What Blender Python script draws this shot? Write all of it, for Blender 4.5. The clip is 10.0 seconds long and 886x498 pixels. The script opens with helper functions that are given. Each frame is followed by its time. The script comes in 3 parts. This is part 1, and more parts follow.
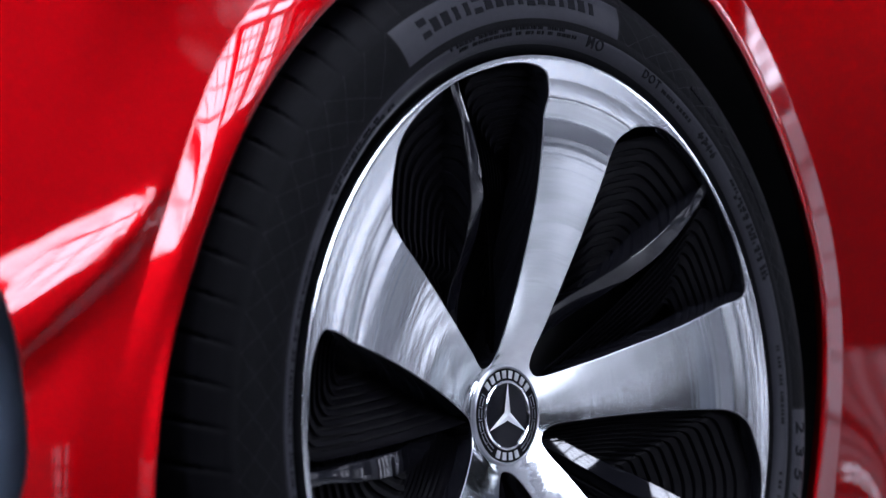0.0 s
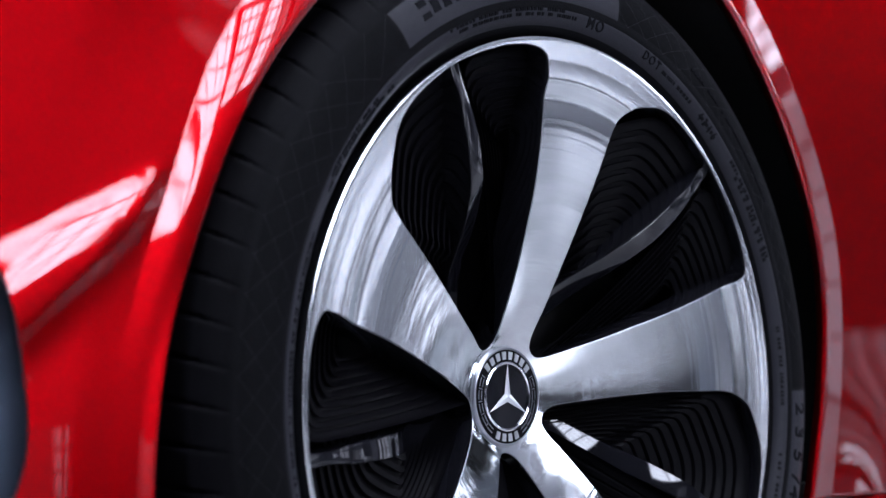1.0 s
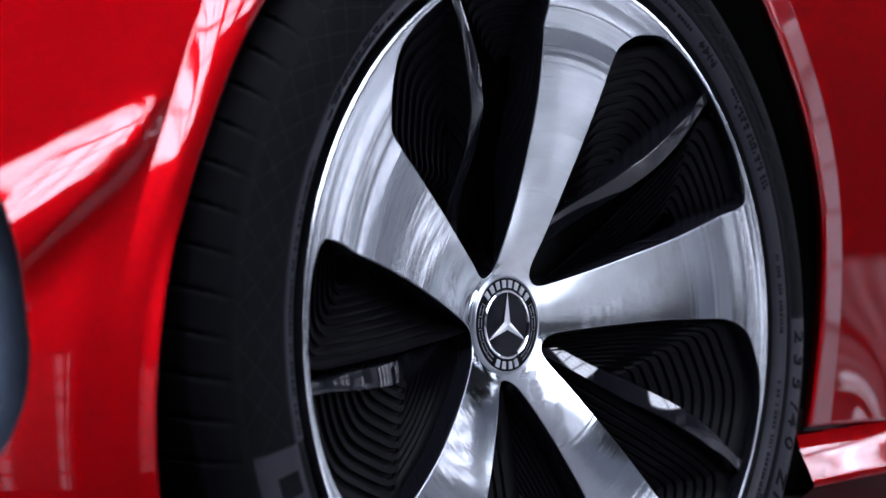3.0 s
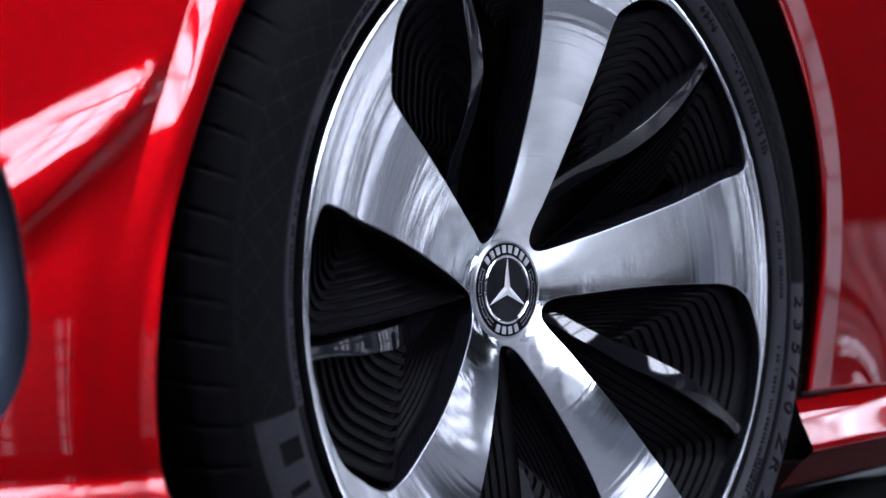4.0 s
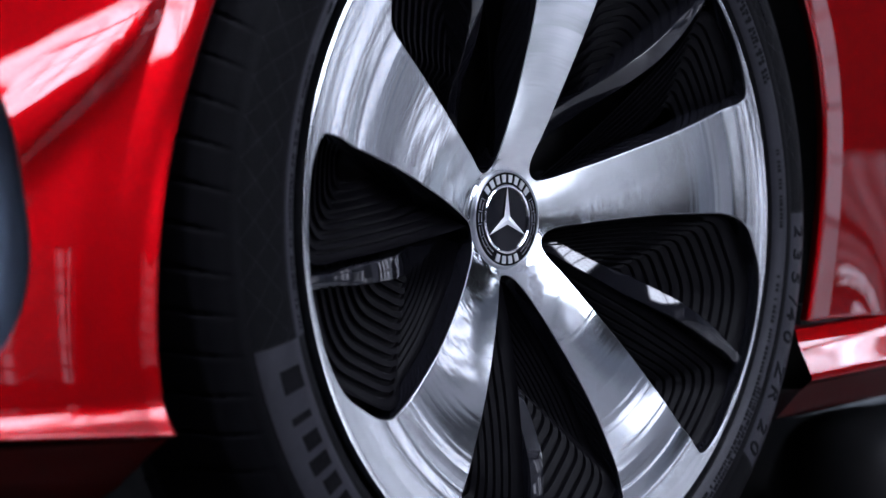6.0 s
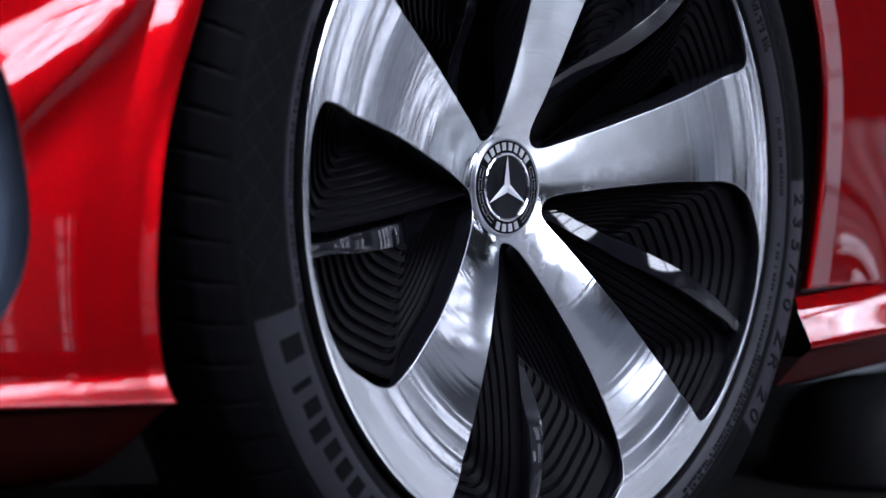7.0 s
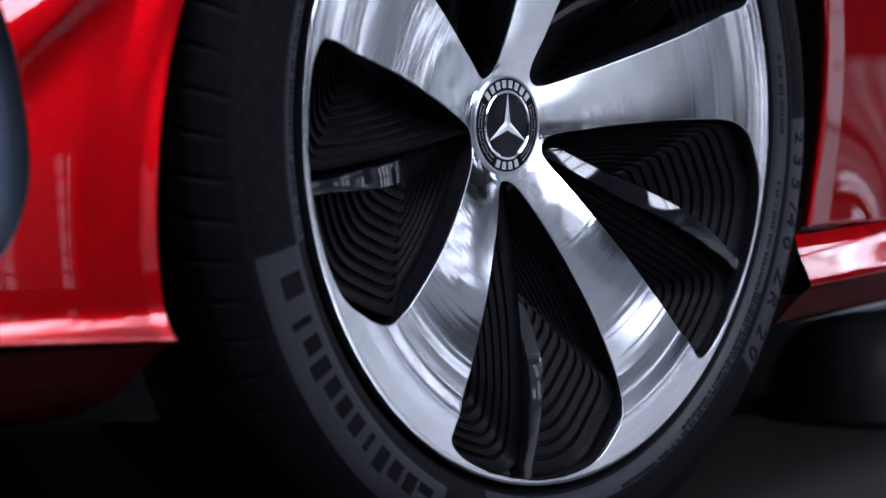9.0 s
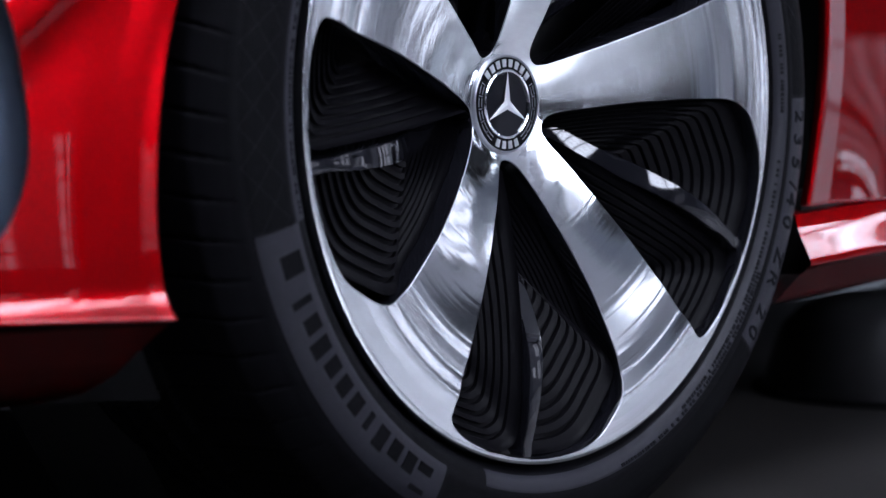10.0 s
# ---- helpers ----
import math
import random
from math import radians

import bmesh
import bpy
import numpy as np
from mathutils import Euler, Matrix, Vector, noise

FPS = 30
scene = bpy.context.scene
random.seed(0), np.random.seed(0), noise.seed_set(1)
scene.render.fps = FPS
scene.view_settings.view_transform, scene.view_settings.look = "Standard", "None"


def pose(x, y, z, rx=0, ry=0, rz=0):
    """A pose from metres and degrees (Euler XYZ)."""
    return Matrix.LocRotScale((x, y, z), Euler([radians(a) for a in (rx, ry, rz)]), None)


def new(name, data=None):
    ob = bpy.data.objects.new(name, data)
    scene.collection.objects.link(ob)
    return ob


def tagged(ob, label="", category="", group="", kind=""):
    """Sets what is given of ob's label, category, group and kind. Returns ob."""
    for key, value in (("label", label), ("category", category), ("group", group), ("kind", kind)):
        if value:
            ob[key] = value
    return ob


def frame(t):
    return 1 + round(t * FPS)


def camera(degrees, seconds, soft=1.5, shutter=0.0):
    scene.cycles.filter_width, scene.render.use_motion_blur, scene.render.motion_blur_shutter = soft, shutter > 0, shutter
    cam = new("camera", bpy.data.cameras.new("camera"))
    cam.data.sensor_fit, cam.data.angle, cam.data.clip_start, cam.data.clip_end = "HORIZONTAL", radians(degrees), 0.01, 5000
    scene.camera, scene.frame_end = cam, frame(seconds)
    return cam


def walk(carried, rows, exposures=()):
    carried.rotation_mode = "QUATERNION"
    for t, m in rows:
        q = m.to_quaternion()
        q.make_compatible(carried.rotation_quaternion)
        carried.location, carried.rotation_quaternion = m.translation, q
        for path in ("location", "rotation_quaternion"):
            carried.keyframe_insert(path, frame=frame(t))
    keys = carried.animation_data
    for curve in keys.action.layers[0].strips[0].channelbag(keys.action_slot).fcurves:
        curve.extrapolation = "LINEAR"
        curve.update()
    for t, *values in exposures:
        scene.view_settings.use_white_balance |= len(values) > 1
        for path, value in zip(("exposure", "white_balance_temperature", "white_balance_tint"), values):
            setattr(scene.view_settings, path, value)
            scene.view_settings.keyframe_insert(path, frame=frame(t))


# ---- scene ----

# the camera stands still and tilts down past the wheel
HUB = 0.348
cam = camera(27.52, 10.0)
EYE_AT, TURN, UP = (-1.0334, -0.8399, HUB - 0.0004), -46.94, 5.27
DOWN = [
    (0.0, 0.0), (0.5, 0.175), (1.0, 0.590), (1.5, 1.179), (2.0, 1.754), (2.5, 2.317),
    (4.0, 3.967), (4.5, 4.552), (5.0, 5.093), (5.5, 5.659), (7.0, 7.211), (7.5, 7.717),
    (8.0, 8.193), (8.5, 8.691), (9.0, 9.176), (9.5, 9.638), (10.0, 9.832),
]
cam.data.dof.use_dof, cam.data.dof.focus_distance, cam.data.dof.aperture_fstop = True, 1.34, 5.0
walk(cam, [(t, pose(*EYE_AT, 90 + UP - a, 0, TURN)) for t, a in DOWN], exposures=[(0.0, -0.56, 6200, 22)])

# ---- daylight ----
world = bpy.data.worlds.new("overcast sky")
scene.world = world
world.use_nodes = True
sky = world.node_tree.nodes.new("ShaderNodeTexSky")
sky.sky_type, sky.sun_disc, sky.sun_elevation, sky.sun_rotation = "NISHITA", False, radians(40), radians(200)
world.node_tree.links.new(sky.outputs[0], world.node_tree.nodes["Background"].inputs[0])
world.node_tree.nodes["Background"].inputs[1].default_value = 0.08
SKY_GLOW = 25.0


# ---- materials ----
def material(name):
    m = bpy.data.materials.new(name)
    m.use_nodes = True
    return m, m.node_tree.nodes, m.node_tree.links, m.node_tree.nodes["Principled BSDF"]


def simple(name, colour, rough, metal=0.0, coat=0.0, grain=0.0, scale=60.0, bump=0.0, bump_scale=400.0, rough_vary=0.0, gloss=0.5):
    """A surface with colour grain at one scale, roughness variation at another and fine relief."""
    m, n, l, b = material(name)
    b.inputs["Base Color"].default_value = (*colour, 1)
    b.inputs["Roughness"].default_value = rough
    b.inputs["Metallic"].default_value = metal
    b.inputs["Specular IOR Level"].default_value = gloss
    b.inputs["Coat Weight"].default_value = coat
    b.inputs["Coat Roughness"].default_value = 0.02
    b.inputs["Coat IOR"].default_value = 1.58 if metal else 1.5
    co = n.new("ShaderNodeTexCoord")
    if grain:
        tex = n.new("ShaderNodeTexNoise")
        tex.inputs["Scale"].default_value, tex.inputs["Detail"].default_value = scale, 6
        l.new(co.outputs["Object"], tex.inputs["Vector"])
        ramp = n.new("ShaderNodeMapRange")
        ramp.inputs[1].default_value, ramp.inputs[2].default_value = 0.3, 0.7
        ramp.inputs[3].default_value, ramp.inputs[4].default_value = 1 - grain, 1 + grain
        l.new(tex.outputs[0], ramp.inputs[0])
        mix = n.new("ShaderNodeMix")
        mix.data_type, mix.blend_type = "RGBA", "MULTIPLY"
        mix.inputs["Factor"].default_value = 1
        mix.inputs["A"].default_value = (*colour, 1)
        l.new(ramp.outputs[0], mix.inputs["B"])
        l.new(mix.outputs["Result"], b.inputs["Base Color"])
    if rough_vary:
        tex = n.new("ShaderNodeTexNoise")
        tex.inputs["Scale"].default_value, tex.inputs["Detail"].default_value = scale * 0.25, 4
        l.new(co.outputs["Object"], tex.inputs["Vector"])
        ramp = n.new("ShaderNodeMapRange")
        ramp.inputs[3].default_value, ramp.inputs[4].default_value = rough - rough_vary, rough + rough_vary
        l.new(tex.outputs[0], ramp.inputs[0])
        l.new(ramp.outputs[0], b.inputs["Roughness"])
    if bump:
        tex = n.new("ShaderNodeTexNoise")
        tex.inputs["Scale"].default_value, tex.inputs["Detail"].default_value = bump_scale, 3
        l.new(co.outputs["Object"], tex.inputs["Vector"])
        bp = n.new("ShaderNodeBump")
        bp.inputs["Strength"].default_value, bp.inputs["Distance"].default_value = bump, 0.0006
        l.new(tex.outputs[0], bp.inputs["Height"])
        l.new(bp.outputs[0], b.inputs["Normal"])
    return m


def turned_aluminium():
    """Polished aluminium with faint lathe rings round the wheel's axis."""
    m, n, l, b = material("turned aluminium")
    b.inputs["Base Color"].default_value = (0.81, 0.84, 0.85, 1)
    b.inputs["Metallic"].default_value = 1
    co, sep = n.new("ShaderNodeTexCoord"), n.new("ShaderNodeSeparateXYZ")
    l.new(co.outputs["Object"], sep.inputs[0])
    flat = n.new("ShaderNodeCombineXYZ")
    l.new(sep.outputs[0], flat.inputs[0])
    l.new(sep.outputs[2], flat.inputs[1])
    ln = n.new("ShaderNodeVectorMath")
    ln.operation = "LENGTH"
    l.new(flat.outputs[0], ln.inputs[0])
    ring = n.new("ShaderNodeCombineXYZ")
    l.new(ln.outputs["Value"], ring.inputs[0])
    fine = n.new("ShaderNodeTexNoise")
    fine.inputs["Scale"].default_value, fine.inputs["Detail"].default_value = 240, 1
    l.new(ring.outputs[0], fine.inputs["Vector"])
    broad = n.new("ShaderNodeTexNoise")
    broad.inputs["Scale"].default_value, broad.inputs["Detail"].default_value = 70, 2
    l.new(ring.outputs[0], broad.inputs["Vector"])
    add = n.new("ShaderNodeMath")
    add.operation = "MULTIPLY_ADD"
    add.inputs[1].default_value = 4.5
    l.new(broad.outputs[0], add.inputs[0])
    l.new(fine.outputs[0], add.inputs[2])
    bp = n.new("ShaderNodeBump")
    bp.inputs["Strength"].default_value, bp.inputs["Distance"].default_value = 0.55, 0.0001
    l.new(add.outputs[0], bp.inputs["Height"])
    l.new(bp.outputs[0], b.inputs["Normal"])
    smear = n.new("ShaderNodeTexNoise")
    smear.inputs["Scale"].default_value, smear.inputs["Detail"].default_value = 14, 5
    l.new(co.outputs["Object"], smear.inputs["Vector"])
    ramp = n.new("ShaderNodeMapRange")
    ramp.inputs[3].default_value, ramp.inputs[4].default_value = 0.07, 0.10
    b.inputs["Anisotropic"].default_value = 0.8
    turned = n.new("ShaderNodeTangent")
    turned.direction_type, turned.axis = "RADIAL", "Y"
    l.new(turned.outputs[0], b.inputs["Tangent"])
    l.new(smear.outputs[0], ramp.inputs[0])
    rim = n.new("ShaderNodeMapRange")
    rim.inputs[1].default_value, rim.inputs[2].default_value = 0.215, 0.232
    rim.inputs[3].default_value, rim.inputs[4].default_value = 0.0, 0.03
    l.new(ln.outputs["Value"], rim.inputs[0])
    both = n.new("ShaderNodeMath")
    l.new(ramp.outputs[0], both.inputs[0])
    l.new(rim.outputs[0], both.inputs[1])
    l.new(both.outputs[0], b.inputs["Roughness"])
    return m


def glow(name, colour, strength):
    m, n, l, b = material(name)
    b.inputs["Base Color"].default_value = (0, 0, 0, 1)
    b.inputs["Emission Color"].default_value = (*colour, 1)
    b.inputs["Emission Strength"].default_value = strength
    return m


PAINT = simple("red metallic paint", (0.305, 0.0007, 0.0019), 0.34, metal=1.0, coat=1.0, grain=0.10, scale=900, rough_vary=0.04)
PAINT.node_tree.nodes["Principled BSDF"].inputs["Specular Tint"].default_value = (0.9, 0.05, 0.07, 1)
ALU = turned_aluminium()
CHROME = simple("chrome", (0.78, 0.79, 0.82), 0.07, metal=1.0, rough_vary=0.03, scale=80)
SATIN = simple("satin chrome", (0.80, 0.81, 0.83), 0.30, metal=1.0, rough_vary=0.05, scale=80)
CAP_RIM = simple("brushed grey metal", (0.40, 0.41, 0.44), 0.32, metal=1.0, rough_vary=0.05, scale=80)
GLOSS = simple("piano black plastic", (0.006, 0.006, 0.008), 0.06, rough_vary=0.03, scale=60, gloss=0.7)
MATT = simple("satin black plastic", (0.0027, 0.0025, 0.0033), 0.40, grain=0.15, scale=300, bump=0.2, bump_scale=2500, gloss=0.055)
RUBBER = simple("tyre rubber", (0.0024, 0.0023, 0.0031), 0.6, grain=0.25, scale=90, bump=0.35, bump_scale=1500, rough_vary=0.08, gloss=0.06)
PANEL = simple("smooth rubber panel", (0.0115, 0.0113, 0.0160), 0.48, grain=0.12, scale=120, bump=0.25, bump_scale=1800, gloss=0.25)
FIELD = simple("deep black moulded rubber", (0.0024, 0.0024, 0.0030), 0.7, grain=0.2, scale=120, bump=0.3, bump_scale=1500, gloss=0.06)
LETTER = simple("raised rubber lettering", (0.0062, 0.0062, 0.0078), 0.75, grain=0.1, scale=200, gloss=0.06)
LINER = simple("black felt liner", (0.008, 0.008, 0.009), 0.9, grain=0.3, scale=150, bump=0.4, bump_scale=600)
BLUE = simple("smoked grey glass panel", (0.11, 0.14, 0.19), 0.25, coat=0.5, grain=0.1, scale=20)
SEAM = simple("black seam rubber", (0.006, 0.006, 0.006), 0.7, grain=0.1)
FLOOR = simple("polished concrete", (0.39, 0.39, 0.395), 0.15, grain=0.25, scale=3, bump=0.02, bump_scale=60, rough_vary=0.06, gloss=0.5)
WALL = simple("dark grey plaster", (0.016, 0.016, 0.018), 0.8, grain=0.15, scale=2.5, bump=0.2, bump_scale=40)
PALE = simple("pale grey plaster", (0.25, 0.27, 0.31), 0.8, grain=0.15, scale=2.5, bump=0.2, bump_scale=40)
GREY = simple("grey plaster", (0.040, 0.043, 0.050), 0.8, grain=0.15, scale=2.5, bump=0.2, bump_scale=40)
WHITE = simple("white painted plaster", (0.62, 0.63, 0.66), 0.8, grain=0.10, scale=2.5, bump=0.2, bump_scale=40)
# near-black brown: the shade under the car, put into a colour
CAR_SHADE = simple("dark under-car shade", (0.0190, 0.0172, 0.0160), 0.55, grain=0.3, scale=6, bump=0.2, bump_scale=300, rough_vary=0.1, gloss=0.3)
DOME = simple("dark grey plastic", (0.016, 0.016, 0.017), 0.5, grain=0.3, scale=12, bump=0.2, bump_scale=300, rough_vary=0.1, gloss=0.25)
STEEL = simple("painted steel frame", (0.09, 0.09, 0.10), 0.5, grain=0.2, scale=8)
DIM = glow("faint added glow for the fender", (0.74, 0.84, 1.0), 1.1)
DULL = glow("dull daylight behind tinted glass", (0.72, 0.86, 1.0), 0.9)
TINT = glow("soft glow behind tinted panes", (0.80, 0.86, 1.0), 1.7)
SOFT = glow("soft daylight behind frosted glass", (0.80, 0.88, 1.0), 7.5)
SKYGLOW = glow("bright overcast sky", (0.80, 0.90, 1.0), SKY_GLOW)


# ---- building helpers ----
def link_mesh(name, bm, mat, parent=None, label="", smooth=True):
    me = bpy.data.meshes.new(name)
    bm.to_mesh(me)
    bm.free()
    me.materials.append(mat)
    if smooth:
        me.shade_smooth()
        me.set_sharp_from_angle(angle=radians(35))
    ob = new(name, me)
    if parent:
        ob.parent = parent
    if label:
        ob["label"] = label
    return ob


def part(name, bm, mat, parent, label="", smooth=True):
    return link_mesh(name, bm, mat, parent, label, smooth)


def add_box(bm, lo, hi):
    m = Matrix.LocRotScale([(a + b) / 2 for a, b in zip(lo, hi)], None, [b - a for a, b in zip(lo, hi)])
    bmesh.ops.create_cube(bm, size=1, matrix=m)
    return bm


def box(lo, hi):
    return add_box(bmesh.new(), lo, hi)


def sheet(rows, closed=False):
    """A mesh of quads from rows of points, all of one length."""
    bm = bmesh.new()
    grid = [[bm.verts.new(p) for p in row] for row in rows]
    n = len(rows[0])
    for a, b in zip(grid, grid[1:]):
        for i in range(n if closed else n - 1):
            j = (i + 1) % n
            if len({a[i], a[j], b[j], b[i]}) == 4:
                bm.faces.new((a[i], a[j], b[j], b[i]))
    return bm


def lathe(profile, count):
    """Turn (radius, y) points round the y axis."""
    turns = [2 * math.pi * k / count for k in range(count)]
    bm = sheet([[(r * math.sin(a), y, r * math.cos(a)) for a in turns] for r, y in profile], closed=True)
    bmesh.ops.recalc_face_normals(bm, faces=bm.faces)
    return bm


def ease(lo, hi, x):
    t = min(1, max(0, (x - lo) / (hi - lo)))
    return t * t * (3 - 2 * t)


def curve_of(table):
    """A smooth monotone curve through a few (x, y) pairs."""
    xs, ys = [np.array(c, float) for c in zip(*table)]
    h, d = np.diff(xs), np.diff(ys) / np.diff(xs)
    m = np.zeros(len(xs))
    m[0], m[-1] = d[0], d[-1]
    for i in range(1, len(xs) - 1):
        if d[i - 1] * d[i] > 0:
            w1, w2 = 2 * h[i] + h[i - 1], h[i] + 2 * h[i - 1]
            m[i] = (w1 + w2) / (w1 / d[i - 1] + w2 / d[i])

    def at(x):
        x = min(max(x, xs[0]), xs[-1])
        i = min(int(np.searchsorted(xs, x, "right")) - 1, len(h) - 1)
        i = max(i, 0)
        t = (x - xs[i]) / h[i]
        return float((1 + 2 * t) * (1 - t) ** 2 * ys[i] + t * (1 - t) ** 2 * h[i] * m[i] + t * t * (3 - 2 * t) * ys[i + 1] + t * t * (t - 1) * h[i] * m[i + 1])
    return at


def polar(r, deg, y):
    a = radians(deg)
    return (r * math.sin(a), y, r * math.cos(a))


# ---- the hall: floor, walls with high windows, roof with skylights ----
X0, X1, Y0, Y1, TOP = -13.0, 15.0, -12.0, 11.0, 7.2
tagged(link_mesh("floor", box((X0, Y0, -0.1), (X1, Y1, 0)), FLOOR), "polished grey concrete hall floor", "floor", kind="structure")
# added thin sheet that paints the car's shade on the concrete
tagged(link_mesh("floor_shade", box((-1.1, -0.16, 0.0), (2.2, 0.9, 0.004)), CAR_SHADE, smooth=False), "dark sheet on the floor standing in for the car's shade", "mat", kind="structure")


def glazed_wall(name, along, at, thick, a0, a1, sill, head, bay, label, mat=None, pier=0.16, beyond=None, low=0.0, top=7.2, rail=0.02, spill=0.0, thin=0.02):
    """A wall with a band of windows between sill and head, a mullion at each bay and thin glazing bars."""
    def slab(bm, p0, p1, z0, z1, d0=0.0, d1=1.0):
        u, v = at + thick * d0, at + thick * d1
        lo, hi = ((p0, min(u, v), z0), (p1, max(u, v), z1)) if along == "x" else ((min(u, v), p0, z0), (max(u, v), p1, z1))
        return add_box(bm, lo, hi)
    bm = bmesh.new()
    slab(bm, a0, a1, low, sill)
    slab(bm, a0, a1, head, top)
    tagged(link_mesh(name, bm, mat or WALL, smooth=False), label, "wall", kind="structure")
    bars = bmesh.new()
    count = round((a1 - a0) / bay)
    for k in range(count + 1):
        p = a0 + (a1 - a0) * k / count
        slab(bars, p - pier, p + pier, sill, head, 0.0, 0.9)
        if k < count:
            for q in range(1, 4):
                c = p + (a1 - a0) / count * q / 4
                slab(bars, c - thin, c + thin, sill, head, 0.3, 0.6)
    for q in range(1, 6):
        z = sill + (head - sill) * q / 6
        slab(bars, a0, a1, z - (rail if q == 3 else thin), z + (rail if q == 3 else thin), 0.35, 0.65)
    tagged(link_mesh(name.replace("wall", "window") + "_frames", bars, STEEL, smooth=False), "dark steel window frames with thin glazing bars", "window frame", kind="structure")
    bd = bmesh.new()
    slab(bd, a0, a1 + spill, sill - 0.3, head + 0.3, 3.0, 3.2)
    tagged(link_mesh("sky_backdrop", bd, beyond or SKYGLOW, smooth=False), "bright overcast sky outside the windows", "sky", kind="structure")


tagged(link_mesh("wall_south_far", box((X0, Y0 - 0.3, 0), (-2.0, Y0, TOP)), WALL, smooth=False), "plain dark grey hall wall", "wall", kind="structure")
glazed_wall("wall_south", "x", Y0, -0.3, -2.0, 4.4, 3.5, 7.19, 1.6, "dark grey hall wall with tall windows", pier=0.10, rail=0.03, low=3.0, thin=0.008)
# unseen glowing panes, added to reflect as pale streaks in the bumper
glazed_wall("wall_south_low", "x", Y0, -0.3, 1.0, 4.4, 0.6, 2.2, 0.85, "dark grey hall wall with added unseen glow panes", pier=0.25, beyond=TINT, top=3.0)
tagged(link_mesh("wall_south_base", box((-2.0, Y0 - 0.3, 0), (1.0, Y0, 3.0)), WALL, smooth=False), "plain dark grey hall wall", "wall", kind="structure")
glazed_wall("wall_south_middle", "x", Y0, -0.3, 4.4, 6.4, 4.9, 7.19, 1.0, "dark grey hall wall with high windows", pier=0.08, rail=0.03, thin=0.008)
glazed_wall("wall_south_pier", "x", Y0, -0.3, 6.4, 7.5, 4.9, 7.0, 0.55, "dark grey hall wall with a tinted clerestory window", pier=0.1, beyond=DULL)
glazed_wall("wall_south_high", "x", Y0, -0.3, 7.5, 9.3, 6.1, 6.95, 0.9, "grey hall wall with a frosted clerestory window", PALE, pier=0.04, beyond=SOFT)
tagged(link_mesh("wall_south_panel", box((9.3, Y0 - 0.3, 0), (9.8, Y0, TOP)), WHITE, smooth=False), "plain white hall wall", "wall", kind="structure")
glazed_wall("wall_south_bay", "x", Y0, -0.3, 9.8, 11.7, 1.5, 2.65, 1.9, "white hall wall with a wide window", WHITE, pier=0.03, beyond=SOFT)
tagged(link_mesh("wall_south_strip", box((11.7, Y0 - 0.3, 0), (12.3, Y0, TOP)), WHITE, smooth=False), "plain white hall wall", "wall", kind="structure")
glazed_wall("wall_south_end", "x", Y0, -0.3, 12.3, 14.6, 1.0, 3.2, 1.15, "white hall wall with a wide frosted window", WHITE, pier=0.06, beyond=SOFT, spill=1.2, top=3.5)
# unseen bright panel, added so the top of the rim reflects white
glazed_wall("wall_south_end_upper", "x", Y0, -0.3, 12.3, X1, 3.7, 6.3, 1.35, "white hall wall with an added unseen upper glow panel", WHITE, pier=0.10, beyond=SOFT, low=3.5, spill=1.2)
tagged(link_mesh("wall_south_corner", box((14.6, Y0 - 0.3, 0), (X1, Y0, 3.5)), PALE, smooth=False), "plain grey hall wall", "wall", kind="structure")
glazed_wall("wall_east_corner", "y", X1, 0.3, -12.0, -10.2, 0.5, 2.7, 0.9, "grey end wall with a low frosted window", PALE, pier=0.08, beyond=SOFT, top=3.5)
# its neighbour round the corner, likewise added to whiten the rim
glazed_wall("wall_east_corner_upper", "y", X1, 0.3, -12.0, -10.2, 3.7, 6.3, 0.9, "grey end wall with an added unseen upper glow panel", PALE, pier=0.12, beyond=SOFT, low=3.5)
# unseen low glow, added to give the rear fender pink reflections
glazed_wall("wall_east_foot", "y", X1, 0.3, -10.2, -7.8, 0.10, 1.0, 1.2, "grey end wall with an added unseen low glow panel", GREY, pier=0.05, beyond=DIM, top=1.1)
tagged(link_mesh("wall_east_cloth", box((X1, -10.2, 1.1), (X1 + 0.3, -9.6, TOP)), GREY, smooth=False), "plain grey end wall", "wall", kind="structure")
glazed_wall("wall_east_bay", "y", X1, 0.3, -9.6, -7.8, 5.0, 6.98, 0.9, "grey end wall below a high window", GREY, pier=0.05, rail=0.05, low=1.1)
glazed_wall("wall_east_side", "y", X1, 0.3, -7.8, -6.0, 4.0, 6.98, 0.9, "white end wall with a high window", WHITE, pier=0.05, rail=0.05)
glazed_wall("wall_east", "y", X1, 0.3, -6.0, -2.4, 0.25, 3.0, 0.9, "pale grey end wall with low frosted windows", PALE, beyond=SOFT, pier=0.27, rail=0.10)
glazed_wall("wall_east_glass", "y", X1, 0.3, -2.4, 2.6, 0.06, 4.6, 5.0, "grey end wall with tinted windows", PALE, pier=0.2, beyond=DULL, top=4.8)
glazed_wall("wall_east_upper", "y", X1, 0.3, -2.4, 2.6, 5.0, 6.9, 2.5, "grey end wall with high windows", PALE, pier=0.3, low=4.8, beyond=SOFT)
tagged(link_mesh("wall_east_pier", box((X1, 2.6, 0), (X1 + 0.3, 7.5, TOP)), WALL, smooth=False), "plain dark grey end wall", "wall", kind="structure")
glazed_wall("wall_east_door", "y", X1, 0.3, 7.5, 10.2, 0.3, 2.6, 2.7, "dark grey end wall with a tinted glass door", beyond=DULL)
tagged(link_mesh("wall_east_end", box((X1, 10.2, 0), (X1 + 0.3, Y1, TOP)), WALL, smooth=False), "plain dark grey end wall", "wall", kind="structure")
